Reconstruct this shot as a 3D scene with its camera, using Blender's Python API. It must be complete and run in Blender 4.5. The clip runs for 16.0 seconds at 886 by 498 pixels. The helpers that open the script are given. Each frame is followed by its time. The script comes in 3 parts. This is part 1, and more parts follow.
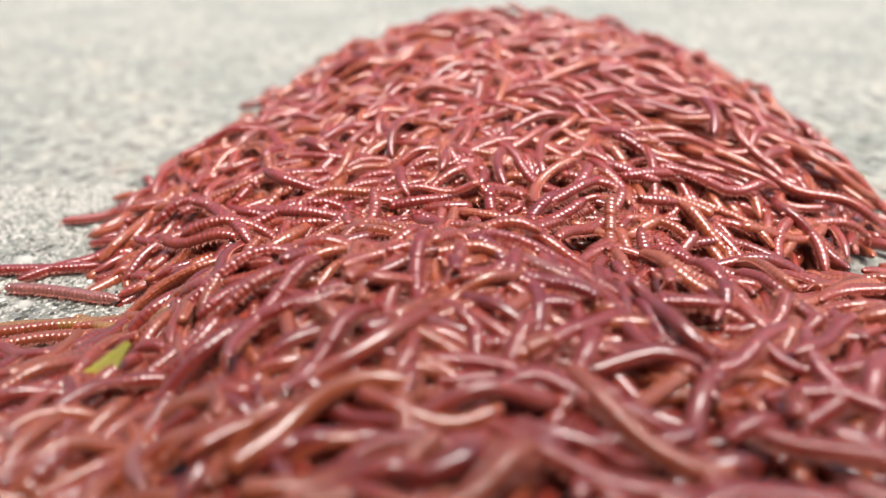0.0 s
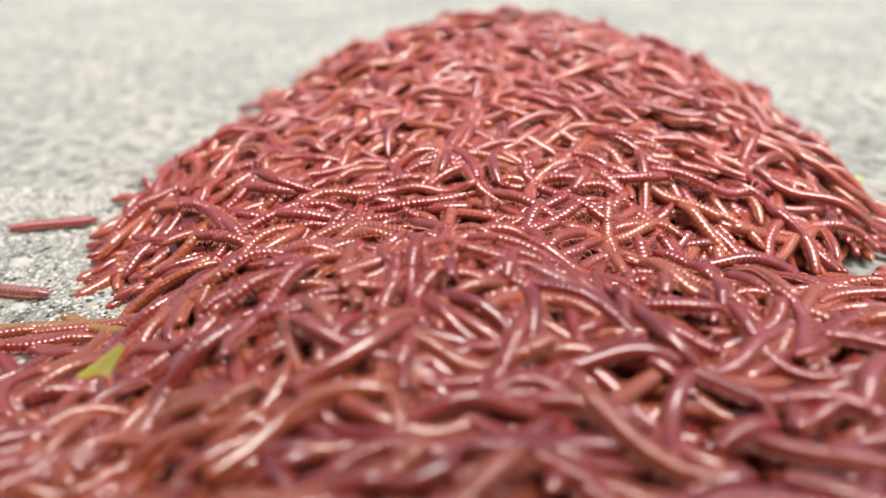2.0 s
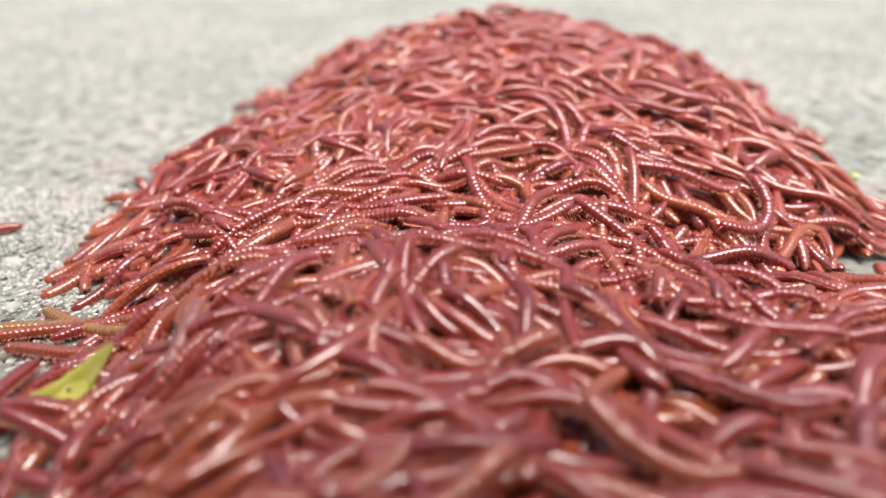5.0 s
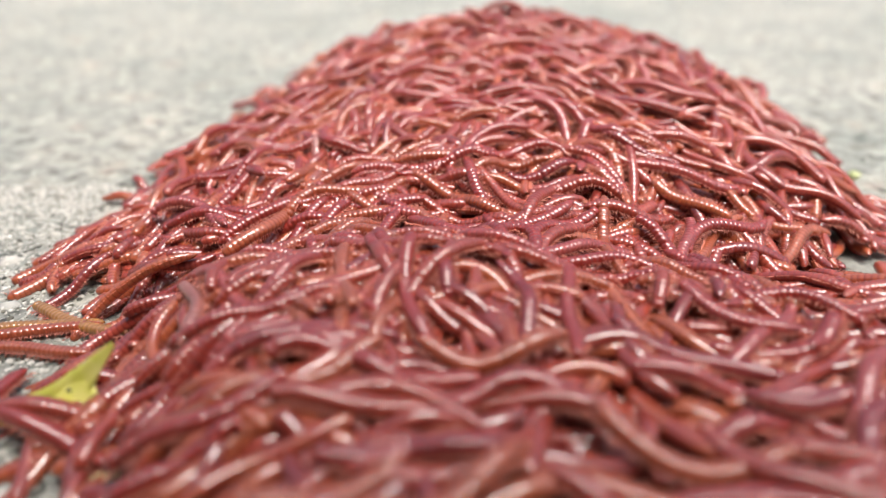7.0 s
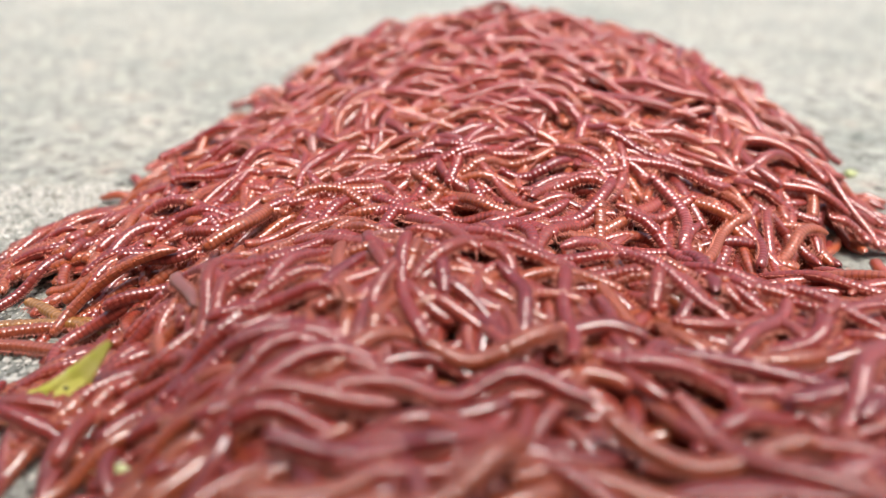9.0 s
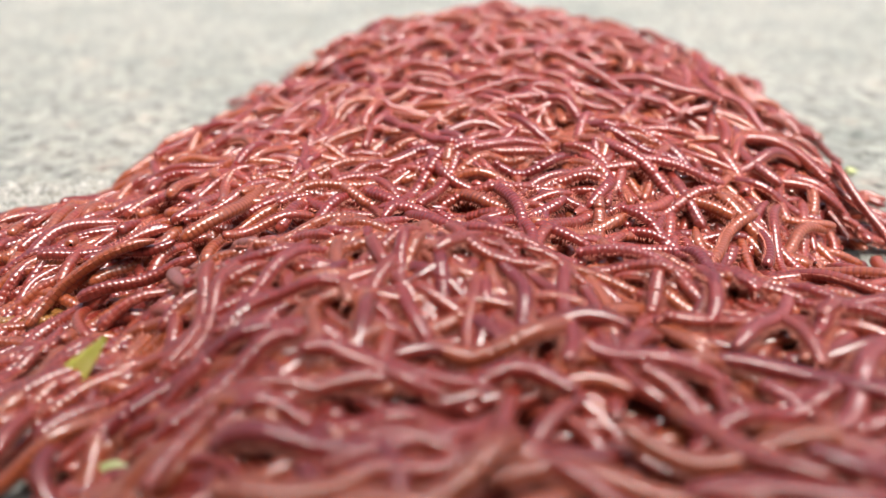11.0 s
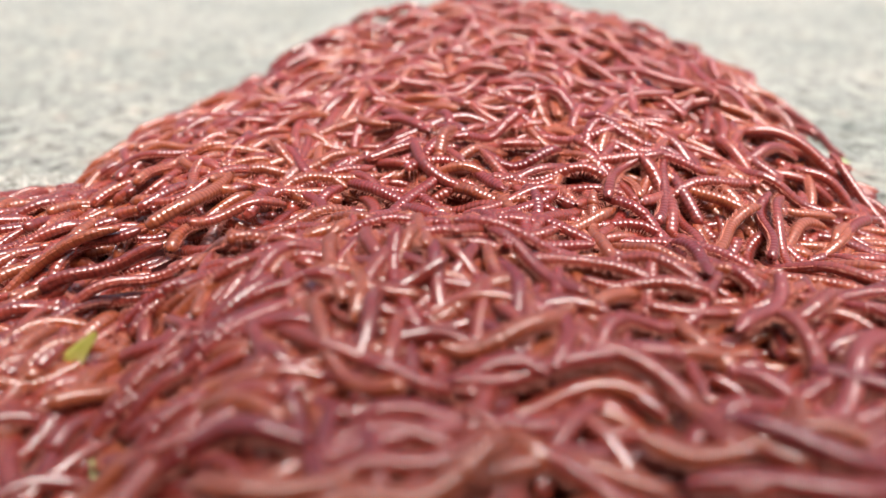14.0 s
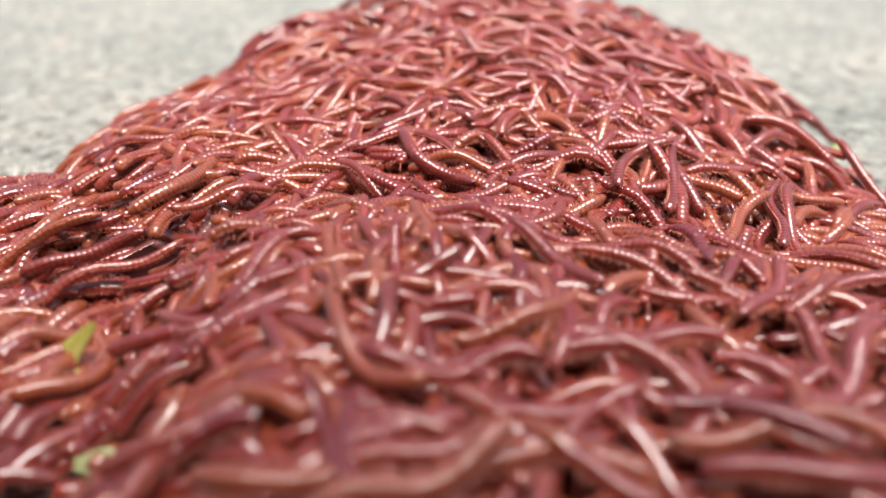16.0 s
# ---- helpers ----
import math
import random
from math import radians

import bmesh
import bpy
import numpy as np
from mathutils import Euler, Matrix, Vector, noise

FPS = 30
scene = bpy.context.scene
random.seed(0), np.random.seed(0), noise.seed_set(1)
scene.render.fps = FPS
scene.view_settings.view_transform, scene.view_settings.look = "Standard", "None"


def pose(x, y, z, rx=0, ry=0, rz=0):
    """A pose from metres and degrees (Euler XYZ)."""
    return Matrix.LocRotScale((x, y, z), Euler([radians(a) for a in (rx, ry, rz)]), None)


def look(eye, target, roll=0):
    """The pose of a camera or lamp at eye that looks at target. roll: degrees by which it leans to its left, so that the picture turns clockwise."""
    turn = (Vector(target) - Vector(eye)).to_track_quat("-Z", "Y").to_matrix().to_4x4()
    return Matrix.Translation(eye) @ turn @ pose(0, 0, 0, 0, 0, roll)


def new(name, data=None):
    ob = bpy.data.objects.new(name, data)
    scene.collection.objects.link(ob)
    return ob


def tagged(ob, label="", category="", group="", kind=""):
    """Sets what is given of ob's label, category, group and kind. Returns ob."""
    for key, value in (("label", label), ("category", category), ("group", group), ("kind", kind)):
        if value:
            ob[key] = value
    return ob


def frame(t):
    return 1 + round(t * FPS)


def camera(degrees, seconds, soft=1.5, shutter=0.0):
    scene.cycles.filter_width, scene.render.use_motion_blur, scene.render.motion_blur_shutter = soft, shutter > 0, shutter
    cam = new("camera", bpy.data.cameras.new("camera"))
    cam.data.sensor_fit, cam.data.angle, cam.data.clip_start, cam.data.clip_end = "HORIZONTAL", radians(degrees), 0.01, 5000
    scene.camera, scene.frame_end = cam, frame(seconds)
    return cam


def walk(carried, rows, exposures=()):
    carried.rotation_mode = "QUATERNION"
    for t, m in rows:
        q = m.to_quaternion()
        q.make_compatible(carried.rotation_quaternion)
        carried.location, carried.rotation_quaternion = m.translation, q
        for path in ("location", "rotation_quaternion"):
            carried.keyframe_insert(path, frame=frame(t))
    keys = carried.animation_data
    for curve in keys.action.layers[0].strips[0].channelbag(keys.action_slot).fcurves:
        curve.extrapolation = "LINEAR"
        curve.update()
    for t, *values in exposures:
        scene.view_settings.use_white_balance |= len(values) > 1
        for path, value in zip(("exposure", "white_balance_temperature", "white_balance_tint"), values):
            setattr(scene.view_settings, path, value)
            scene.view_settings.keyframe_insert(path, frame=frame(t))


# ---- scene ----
# A heap of red millipedes on concrete, seen from a hand's width away.
cam = camera(65, 16.0, soft=1.3)
cam.data.dof.use_dof = True
cam.data.dof.focus_distance = 0.158
cam.data.dof.aperture_fstop = 6.2
PATH = [
    (0.0, pose(-0.00145, -0.00154, 0.08884, 62.004, -0.037, 0.237)),
    (0.5, pose(-0.00129, -0.00135, 0.08924, 62.012, -0.045, 0.257)),
    (1.0, pose(-0.00098, -0.00125, 0.08904, 62.073, -0.025, 0.297)),
    (1.5, pose(-0.00048, -0.00117, 0.08901, 62.082, -0.029, 0.364)),
    (2.0, pose(-0.00035, -0.00106, 0.08902, 62.083, -0.021, 0.342)),
    (2.5, pose(-0.00027, -0.00093, 0.08845, 62.186, 0.032, 0.225)),
    (3.0, pose(0.00028, -0.00079, 0.08841, 62.190, 0.063, 0.230)),
    (3.5, pose(0.00092, -0.00080, 0.08831, 62.196, 0.083, 0.262)),
    (4.0, pose(0.00128, -0.00083, 0.08815, 62.209, 0.125, 0.286)),
    (6.5, pose(0.00004, 0.00005, 0.08739, 62.083, 0.037, -0.001)),
    (7.0, pose(0.00010, -0.00004, 0.08772, 62.046, 0.028, 0.004)),
    (7.5, pose(0.00032, -0.00027, 0.08729, 62.128, 0.086, -0.022)),
    (8.0, pose(0.00014, -0.00053, 0.08674, 62.206, 0.110, -0.161)),
    (8.5, pose(0.00029, -0.00061, 0.08678, 62.194, 0.113, -0.171)),
    (9.0, pose(0.00049, -0.00061, 0.08731, 62.121, 0.062, -0.133)),
    (11.5, pose(0.00053, -0.00001, 0.08600, 62.128, -0.024, -0.254)),
    (12.0, pose(0.00060, 0.00026, 0.08598, 62.064, -0.041, -0.315)),
    (12.5, pose(0.00035, 0.00041, 0.08637, 61.911, -0.093, -0.447)),
    (13.0, pose(-0.00029, 0.00047, 0.08627, 61.794, -0.152, -0.673)),
    (13.5, pose(-0.00075, 0.00061, 0.08608, 61.628, -0.189, -0.900)),
    (14.0, pose(0.00023, 0.00050, 0.08584, 61.531, -0.156, -0.872)),
    (14.5, pose(0.00024, 0.00074, 0.08561, 61.312, -0.168, -1.038)),
    (15.0, pose(-0.00127, 0.00144, 0.08593, 60.759, -0.285, -1.489)),
    (15.5, pose(-0.00180, 0.00127, 0.08603, 60.450, -0.315, -1.685)),
    (16.0, pose(-0.00161, 0.00112, 0.08575, 60.432, -0.274, -1.720)),
]
walk(cam, PATH, exposures=[(0.0, 0.64), (16.0, 0.64)])

# ---- light: bright overcast sky, the clouds brightest overhead ----
SUN_ELEVATION, SUN_AZIMUTH = radians(74), radians(148)
world = bpy.data.worlds.new("overcast_sky")
scene.world = world
world.use_nodes = True
wn = world.node_tree
sky = wn.nodes.new("ShaderNodeTexSky")
sky.sky_type = "NISHITA"
sky.sun_disc = False
sky.sun_elevation, sky.sun_rotation = SUN_ELEVATION, SUN_AZIMUTH
sky.air_density, sky.dust_density, sky.ozone_density = 1.0, 6.0, 1.0
wn.links.new(sky.outputs[0], wn.nodes["Background"].inputs[0])
wn.nodes["Background"].inputs[1].default_value = 0.125
sun = new("sun", bpy.data.lights.new("sun", "SUN"))
sun.data.energy, sun.data.angle, sun.data.color = 3.2, radians(38), (1.0, 0.985, 0.97)
SUN_WAY = Vector((math.cos(SUN_ELEVATION) * math.sin(SUN_AZIMUTH), math.cos(SUN_ELEVATION) * math.cos(SUN_AZIMUTH), math.sin(SUN_ELEVATION)))
sun.matrix_basis = look(SUN_WAY * 2, (0, 0, 0))


# ---- materials ----
def shader(name):
    m = bpy.data.materials.new(name)
    m.use_nodes = True
    return m, m.node_tree.nodes, m.node_tree.links, m.node_tree.nodes["Principled BSDF"]


def node(nodes, kind, **values):
    n = nodes.new(kind)
    for k, v in values.items():
        n.inputs[k].default_value = v
    return n


def ramp(nodes, stops):
    r = nodes.new("ShaderNodeValToRGB")
    while len(r.color_ramp.elements) < len(stops):
        r.color_ramp.elements.new(0.5)
    for e, (p, c) in zip(r.color_ramp.elements, stops):
        e.position, e.color = p, (*c, 1)
    return r


def shell_material(name, dark, light, island=False, rough=0.4, coat=0.95, gloss=0.2):
    """The glossy shell of a ring: two tones by noise, a little scatter, fine pits."""
    m, n, l, b = shader(name)
    tex = n.new("ShaderNodeTexCoord")
    big = node(n, "ShaderNodeTexNoise", Scale=260.0, Detail=3.0)
    fine = node(n, "ShaderNodeTexNoise", Scale=2600.0, Detail=4.0, Roughness=0.7)
    l.new(tex.outputs["Object"], big.inputs["Vector"])
    l.new(tex.outputs["Object"], fine.inputs["Vector"])
    add = n.new("ShaderNodeMath")
    add.operation = "ADD"
    if island:
        geo = n.new("ShaderNodeNewGeometry")
        l.new(geo.outputs["Random Per Island"], add.inputs[0])
    else:
        info = n.new("ShaderNodeObjectInfo")
        mul = n.new("ShaderNodeMath")
        mul.operation = "MULTIPLY"
        mul.inputs[1].default_value = 0.25
        l.new(info.outputs["Random"], mul.inputs[0])
        l.new(mul.outputs[0], add.inputs[0])
    scaled = n.new("ShaderNodeMath")
    scaled.operation = "MULTIPLY_ADD"
    scaled.inputs[1].default_value, scaled.inputs[2].default_value = 0.9, -0.25
    l.new(big.outputs["Fac"], scaled.inputs[0])
    l.new(scaled.outputs[0], add.inputs[1])
    stops = [(0.0, dark), (1.0, light)]
    if island:
        mid = tuple((a + c) / 2 for a, c in zip(dark, light))
        stops = [(0.0, dark), (0.45, mid), (0.75, light), (1.0, (light[0] * 1.08, light[1] * 1.6, light[2] * 1.0))]
    r = ramp(n, stops)
    l.new(add.outputs[0], r.inputs[0])
    l.new(r.outputs[0], b.inputs["Base Color"])
    rr = n.new("ShaderNodeMapRange")
    rr.inputs["To Min"].default_value, rr.inputs["To Max"].default_value = rough - 0.08, rough + 0.12
    l.new(fine.outputs["Fac"], rr.inputs["Value"])
    l.new(rr.outputs[0], b.inputs["Roughness"])
    bump = node(n, "ShaderNodeBump", Strength=0.25, Distance=0.0001)
    l.new(fine.outputs["Fac"], bump.inputs["Height"])
    l.new(bump.outputs[0], b.inputs["Normal"])
    b.inputs["Specular IOR Level"].default_value = gloss
    b.inputs["Sheen Weight"].default_value = 0.05 if coat else 0.0
    b.inputs["Sheen Roughness"].default_value = 0.45
    b.inputs["Sheen Tint"].default_value = (1.0, 0.86, 0.86, 1)
    b.inputs["Coat Weight"].default_value = coat
    b.inputs["Coat IOR"].default_value = 1.8
    b.inputs["Coat Roughness"].default_value = 0.125
    return m


RED = [
    ("red", (0.237, 0.018, 0.011), (0.333, 0.040, 0.025)),
    ("brick", (0.259, 0.031, 0.017), (0.355, 0.058, 0.029)),
    ("orange", (0.296, 0.054, 0.019), (0.392, 0.092, 0.036)),
    ("wine", (0.192, 0.013, 0.011), (0.266, 0.029, 0.023)),
    ("rose", (0.281, 0.036, 0.029), (0.363, 0.065, 0.050)),
    ("pale", (0.296, 0.083, 0.062), (0.385, 0.150, 0.118)),
    ("ochre", (0.326, 0.128, 0.026), (0.429, 0.217, 0.062)),
]
SHELL = [shell_material("shell_" + n, a, b) for n, a, b in RED]
BAND = [shell_material("band_" + n, tuple(v * 0.78 for v in a), tuple(v * 0.82 for v in b), rough=0.45) for n, a, b in RED]
HEAP_SHELL = shell_material("shell_heap", (0.185, 0.016, 0.011), (0.333, 0.049, 0.027), island=True)
HEAP_BAND = shell_material("band_heap", (0.141, 0.011, 0.009), (0.252, 0.036, 0.021), island=True, rough=0.45)
LEG = shell_material("leg", (0.57, 0.15, 0.10), (0.75, 0.34, 0.25), rough=0.4, coat=0.1)
# Near-black, almost without gloss: the shade between bodies is put into this colour.
CORE_SHADE = shell_material("heap_gap_shade", (0.030, 0.005, 0.004), (0.055, 0.010, 0.008), rough=0.8, coat=0.0, gloss=0.1)


def concrete_material():
    m, n, l, b = shader("concrete")
    tex = n.new("ShaderNodeTexCoord")
    patch = node(n, "ShaderNodeTexNoise", Scale=14.0, Detail=5.0, Roughness=0.6)
    grain = node(n, "ShaderNodeTexVoronoi", Scale=420.0)
    sand = node(n, "ShaderNodeTexNoise", Scale=900.0, Detail=6.0, Roughness=0.75)
    spots = node(n, "ShaderNodeTexNoise", Scale=160.0, Detail=4.0, Roughness=0.65)
    for t in (patch, grain, sand, spots):
        l.new(tex.outputs["Object"], t.inputs["Vector"])
    base = ramp(n, [(0.3, (0.30, 0.315, 0.292)), (0.5, (0.37, 0.375, 0.350)), (0.7, (0.44, 0.43, 0.395))])
    l.new(patch.outputs["Fac"], base.inputs[0])
    speck = ramp(n, [(0.36, (0.22, 0.22, 0.19)), (0.46, (0.8, 0.79, 0.75)), (0.58, (1.05, 1.03, 0.98)), (0.68, (1.5, 1.46, 1.36))])
    l.new(spots.outputs["Fac"], speck.inputs[0])
    tone = ramp(n, [(0.0, (0.7, 0.7, 0.66)), (0.5, (0.95, 0.95, 0.93)), (1.0, (1.15, 1.12, 1.08))])
    l.new(grain.outputs["Color"], tone.inputs[0])
    mix = n.new("ShaderNodeMix")
    mix.data_type, mix.blend_type = "RGBA", "MULTIPLY"
    mix.inputs["Factor"].default_value = 0.85
    l.new(base.outputs[0], mix.inputs["A"])
    l.new(speck.outputs[0], mix.inputs["B"])
    blotch = node(n, "ShaderNodeTexNoise", Scale=46.0, Detail=3.0, Roughness=0.55)
    l.new(tex.outputs["Object"], blotch.inputs["Vector"])
    tint = ramp(n, [(0.34, (0.84, 0.87, 0.86)), (0.5, (1.0, 1.0, 1.0)), (0.62, (1.06, 1.05, 1.02)), (0.7, (1.14, 1.0, 0.95))])
    l.new(blotch.outputs["Fac"], tint.inputs[0])
    mix3 = n.new("ShaderNodeMix")
    mix3.data_type, mix3.blend_type = "RGBA", "MULTIPLY"
    mix3.inputs["Factor"].default_value = 1.0
    l.new(mix.outputs["Result"], mix3.inputs["A"])
    l.new(tint.outputs[0], mix3.inputs["B"])
    mix2 = n.new("ShaderNodeMix")
    mix2.data_type, mix2.blend_type = "RGBA", "MULTIPLY"
    mix2.inputs["Factor"].default_value = 0.8
    l.new(mix3.outputs["Result"], mix2.inputs["A"])
    l.new(tone.outputs[0], mix2.inputs["B"])
    l.new(mix2.outputs["Result"], b.inputs["Base Color"])
    b.inputs["Roughness"].default_value = 0.85
    height = n.new("ShaderNodeMath")
    height.operation = "ADD"
    l.new(sand.outputs["Fac"], height.inputs[0])
    l.new(spots.outputs["Fac"], height.inputs[1])
    bump = node(n, "ShaderNodeBump", Strength=0.8, Distance=0.0012)
    l.new(height.outputs[0], bump.inputs["Height"])
    l.new(bump.outputs[0], b.inputs["Normal"])
    return m


def plain_material(name, stops, scale, rough, bump_mm=0.1, island=False):
    m, n, l, b = shader(name)
    tex = n.new("ShaderNodeTexCoord")
    t = node(n, "ShaderNodeTexNoise", Scale=scale, Detail=5.0, Roughness=0.65)
    l.new(tex.outputs["Object"], t.inputs["Vector"])
    r = ramp(n, stops)
    if island:
        geo = n.new("ShaderNodeNewGeometry")
        l.new(geo.outputs["Random Per Island"], r.inputs[0])
    else:
        l.new(t.outputs["Fac"], r.inputs[0])
    l.new(r.outputs[0], b.inputs["Base Color"])
    b.inputs["Roughness"].default_value = rough
    bump = node(n, "ShaderNodeBump", Strength=0.5, Distance=bump_mm / 1000)
    l.new(t.outputs["Fac"], bump.inputs["Height"])
    l.new(bump.outputs[0], b.inputs["Normal"])
    return m


CONCRETE = concrete_material()
GRIT = plain_material("grit", [(0.0, (0.05, 0.05, 0.04)), (0.14, (0.13, 0.12, 0.09)), (0.22, (0.36, 0.35, 0.30)), (0.6, (0.52, 0.50, 0.44)), (0.9, (0.64, 0.61, 0.54)), (1.0, (0.74, 0.72, 0.66))], 900, 0.7, island=True)
LEAF = plain_material("leaf_green", [(0.35, (0.38, 0.40, 0.05)), (0.5, (0.52, 0.50, 0.08)), (0.7, (0.62, 0.56, 0.18))], 120, 0.45)
LEAF_SPOT = plain_material("leaf_spot", [(0.3, (0.05, 0.05, 0.02)), (0.7, (0.12, 0.10, 0.04))], 400, 0.7)
PALE_LEAF = plain_material("leaf_pale", [(0.35, (0.36, 0.42, 0.16)), (0.65, (0.55, 0.58, 0.30))], 150, 0.5)
# For the added, unseen wall: dark, so that it blocks light from the south.
SHADE_WALL = plain_material("shade_wall", [(0.3, (0.05, 0.045, 0.04)), (0.7, (0.09, 0.08, 0.07))], 30, 0.85, 1.0)
DARK_GRIT = plain_material("dark_grit", [(0.3, (0.03, 0.03, 0.03)), (0.7, (0.09, 0.085, 0.08))], 500, 0.8)


# ---- shape of the heap ----
def step(a, b, x):
    t = np.clip((x - a) / (b - a), 0, 1)
    return t * t * (3 - 2 * t)


def bump_at(x, y, cx, cy, a, b, h, p=0.9):
    return h * np.clip(1 - ((x - cx) / a) ** 2 - ((y - cy) / b) ** 2, 0, 1) ** p


def heap_height(x, y):
    """Height of the heap over the concrete at a place of the plan, in metres."""
    x, y = np.asarray(x, float), np.asarray(y, float)
    left = -0.055 - 0.25 * (y - 0.09)
    crest = 0.0145 * (1 - 0.25 * np.clip(x / 0.1, -0.6, 1.0))
    front = crest * step(left - 0.012, left + 0.03, x) * (1 - step(0.115, 0.149 + 0.14 * np.clip(x - 0.02, 0, 0.2), y))
    front = front * (1 - step(0.125, 0.16, x)) * step(-0.005, 0.03, y)
    humps = [
        bump_at(x, y, 0.0271, 0.2725, 0.1125, 0.1597, 0.0315, 0.81),
        bump_at(x, y, 0.0215, 0.2821, 0.0731, 0.0842, 0.0300, 0.48),
        bump_at(x, y, -0.0388, 0.2019, 0.0599, 0.0763, 0.0184, 0.78),
        bump_at(x, y, 0.0775, 0.2200, 0.0545, 0.0850, 0.0214, 0.92),
        bump_at(x, y, -0.004, 0.116, 0.064, 0.045, 0.0185),
        front,
    ]
    lumps = 0.0018 * np.sin(x * 130 + 1.3) * np.sin(y * 115 + 0.4) + 0.001 * np.sin(x * 260 + y * 190)
    h = sum(v ** 5 for v in humps) ** 0.2
    return h + lumps * step(0.004, 0.015, h)


def spill_back(x, y):
    return bump_at(np.asarray(x, float), np.asarray(y, float), -0.0955, 0.1540, 0.0640, 0.0346, 0.0085, 0.97)


def spill_upper(x, y):
    return bump_at(np.asarray(x, float), np.asarray(y, float), -0.0546, 0.1946, 0.0568, 0.1246, 0.0191, 1.15)


def spill_top(x, y):
    return bump_at(np.asarray(x, float), np.asarray(y, float), -0.036, 0.260, 0.040, 0.056, 0.0295, 0.6)


def spill_right(x, y):
    return bump_at(np.asarray(x, float), np.asarray(y, float), 0.0988, 0.1655, 0.0304, 0.0339, 0.0062, 0.96)


def flow(x, y, rng):
    """The way in which most of them lie at a place, in radians: bundles a few centimetres wide lie alike."""
    bundle = noise.noise((x * 26 + 3.1, y * 26 - 1.7, 0.5)) * 1.5 + noise.noise((x * 60, y * 60, 4.2)) * 0.7
    if 0.095 < y < 0.145 and abs(x - 0.01) < 0.075 and noise.noise((x * 45, y * 45, 9.0)) > -0.12:
        return rng.choice([-1.0, 1.0]) * 1.25 + bundle * 0.5
    if y > 0.14:
        return bundle - 1.0 * min(1, max(-1, (x - 0.01) / 0.08))
    return 0.6 * bundle + 0.35 * min(1, max(0, (x - 0.02) / 0.05)) + 0.1


def spill_front(x, y):
    return bump_at(np.asarray(x, float), np.asarray(y, float), -0.080, 0.102, 0.036, 0.046, 0.0078)


# ---- meshes ----
def mesh_from(name, verts, faces, slots, mats, smooth=True):
    """A mesh from arrays: faces is a list of (corner index array, slot array)."""
    me = bpy.data.meshes.new(name)
    me.vertices.add(len(verts))
    me.vertices.foreach_set("co", np.asarray(verts, np.float32).ravel())
    loops = np.concatenate([f.ravel() for f in faces]).astype(np.int32)
    sizes = np.concatenate([np.full(len(f), f.shape[1]) for f in faces]).astype(np.int32)
    me.loops.add(len(loops))
    me.loops.foreach_set("vertex_index", loops)
    me.polygons.add(len(sizes))
    me.polygons.foreach_set("loop_start", np.concatenate([[0], np.cumsum(sizes)[:-1]]).astype(np.int32))
    me.polygons.foreach_set("material_index", np.concatenate(slots).astype(np.int32))
    me.polygons.foreach_set("use_smooth", np.full(len(sizes), smooth))
    for m in mats:
        me.materials.append(m)
    me.update(calc_edges=True)
    return me


def tube(points, ups, radii, sides, band_every):
    """Rings of vertices along points. Returns vertices, quads and slot numbers (1 for the band of each ring)."""
    tan = np.gradient(points, axis=0)
    tan /= np.linalg.norm(tan, axis=1)[:, None]
    side = np.cross(ups, tan)
    side /= np.linalg.norm(side, axis=1)[:, None]
    up = np.cross(tan, side)
    a = np.linspace(0, 2 * np.pi, sides, endpoint=False)
    ca, sa = np.sign(np.cos(a)) * np.abs(np.cos(a)) ** 0.8, 0.94 * np.sign(np.sin(a)) * np.abs(np.sin(a)) ** 0.8
    v = points[:, None, :] + radii[:, None, None] * (side[:, None, :] * ca[None, :, None] + up[:, None, :] * sa[None, :, None])
    n = len(points)
    i, j = np.meshgrid(np.arange(n - 1), np.arange(sides), indexing="ij")
    k = (j + 1) % sides
    q = np.stack([i * sides + j, i * sides + k, (i + 1) * sides + k, (i + 1) * sides + j], -1).reshape(-1, 4)
    slot = np.where(((i % band_every) == band_every - 1) & (i > 1), 1, 0).ravel()
    return v.reshape(-1, 3), q, slot, side, up


RING = 0.00118          # length of one ring
RADIUS = 0.00141        # of a body


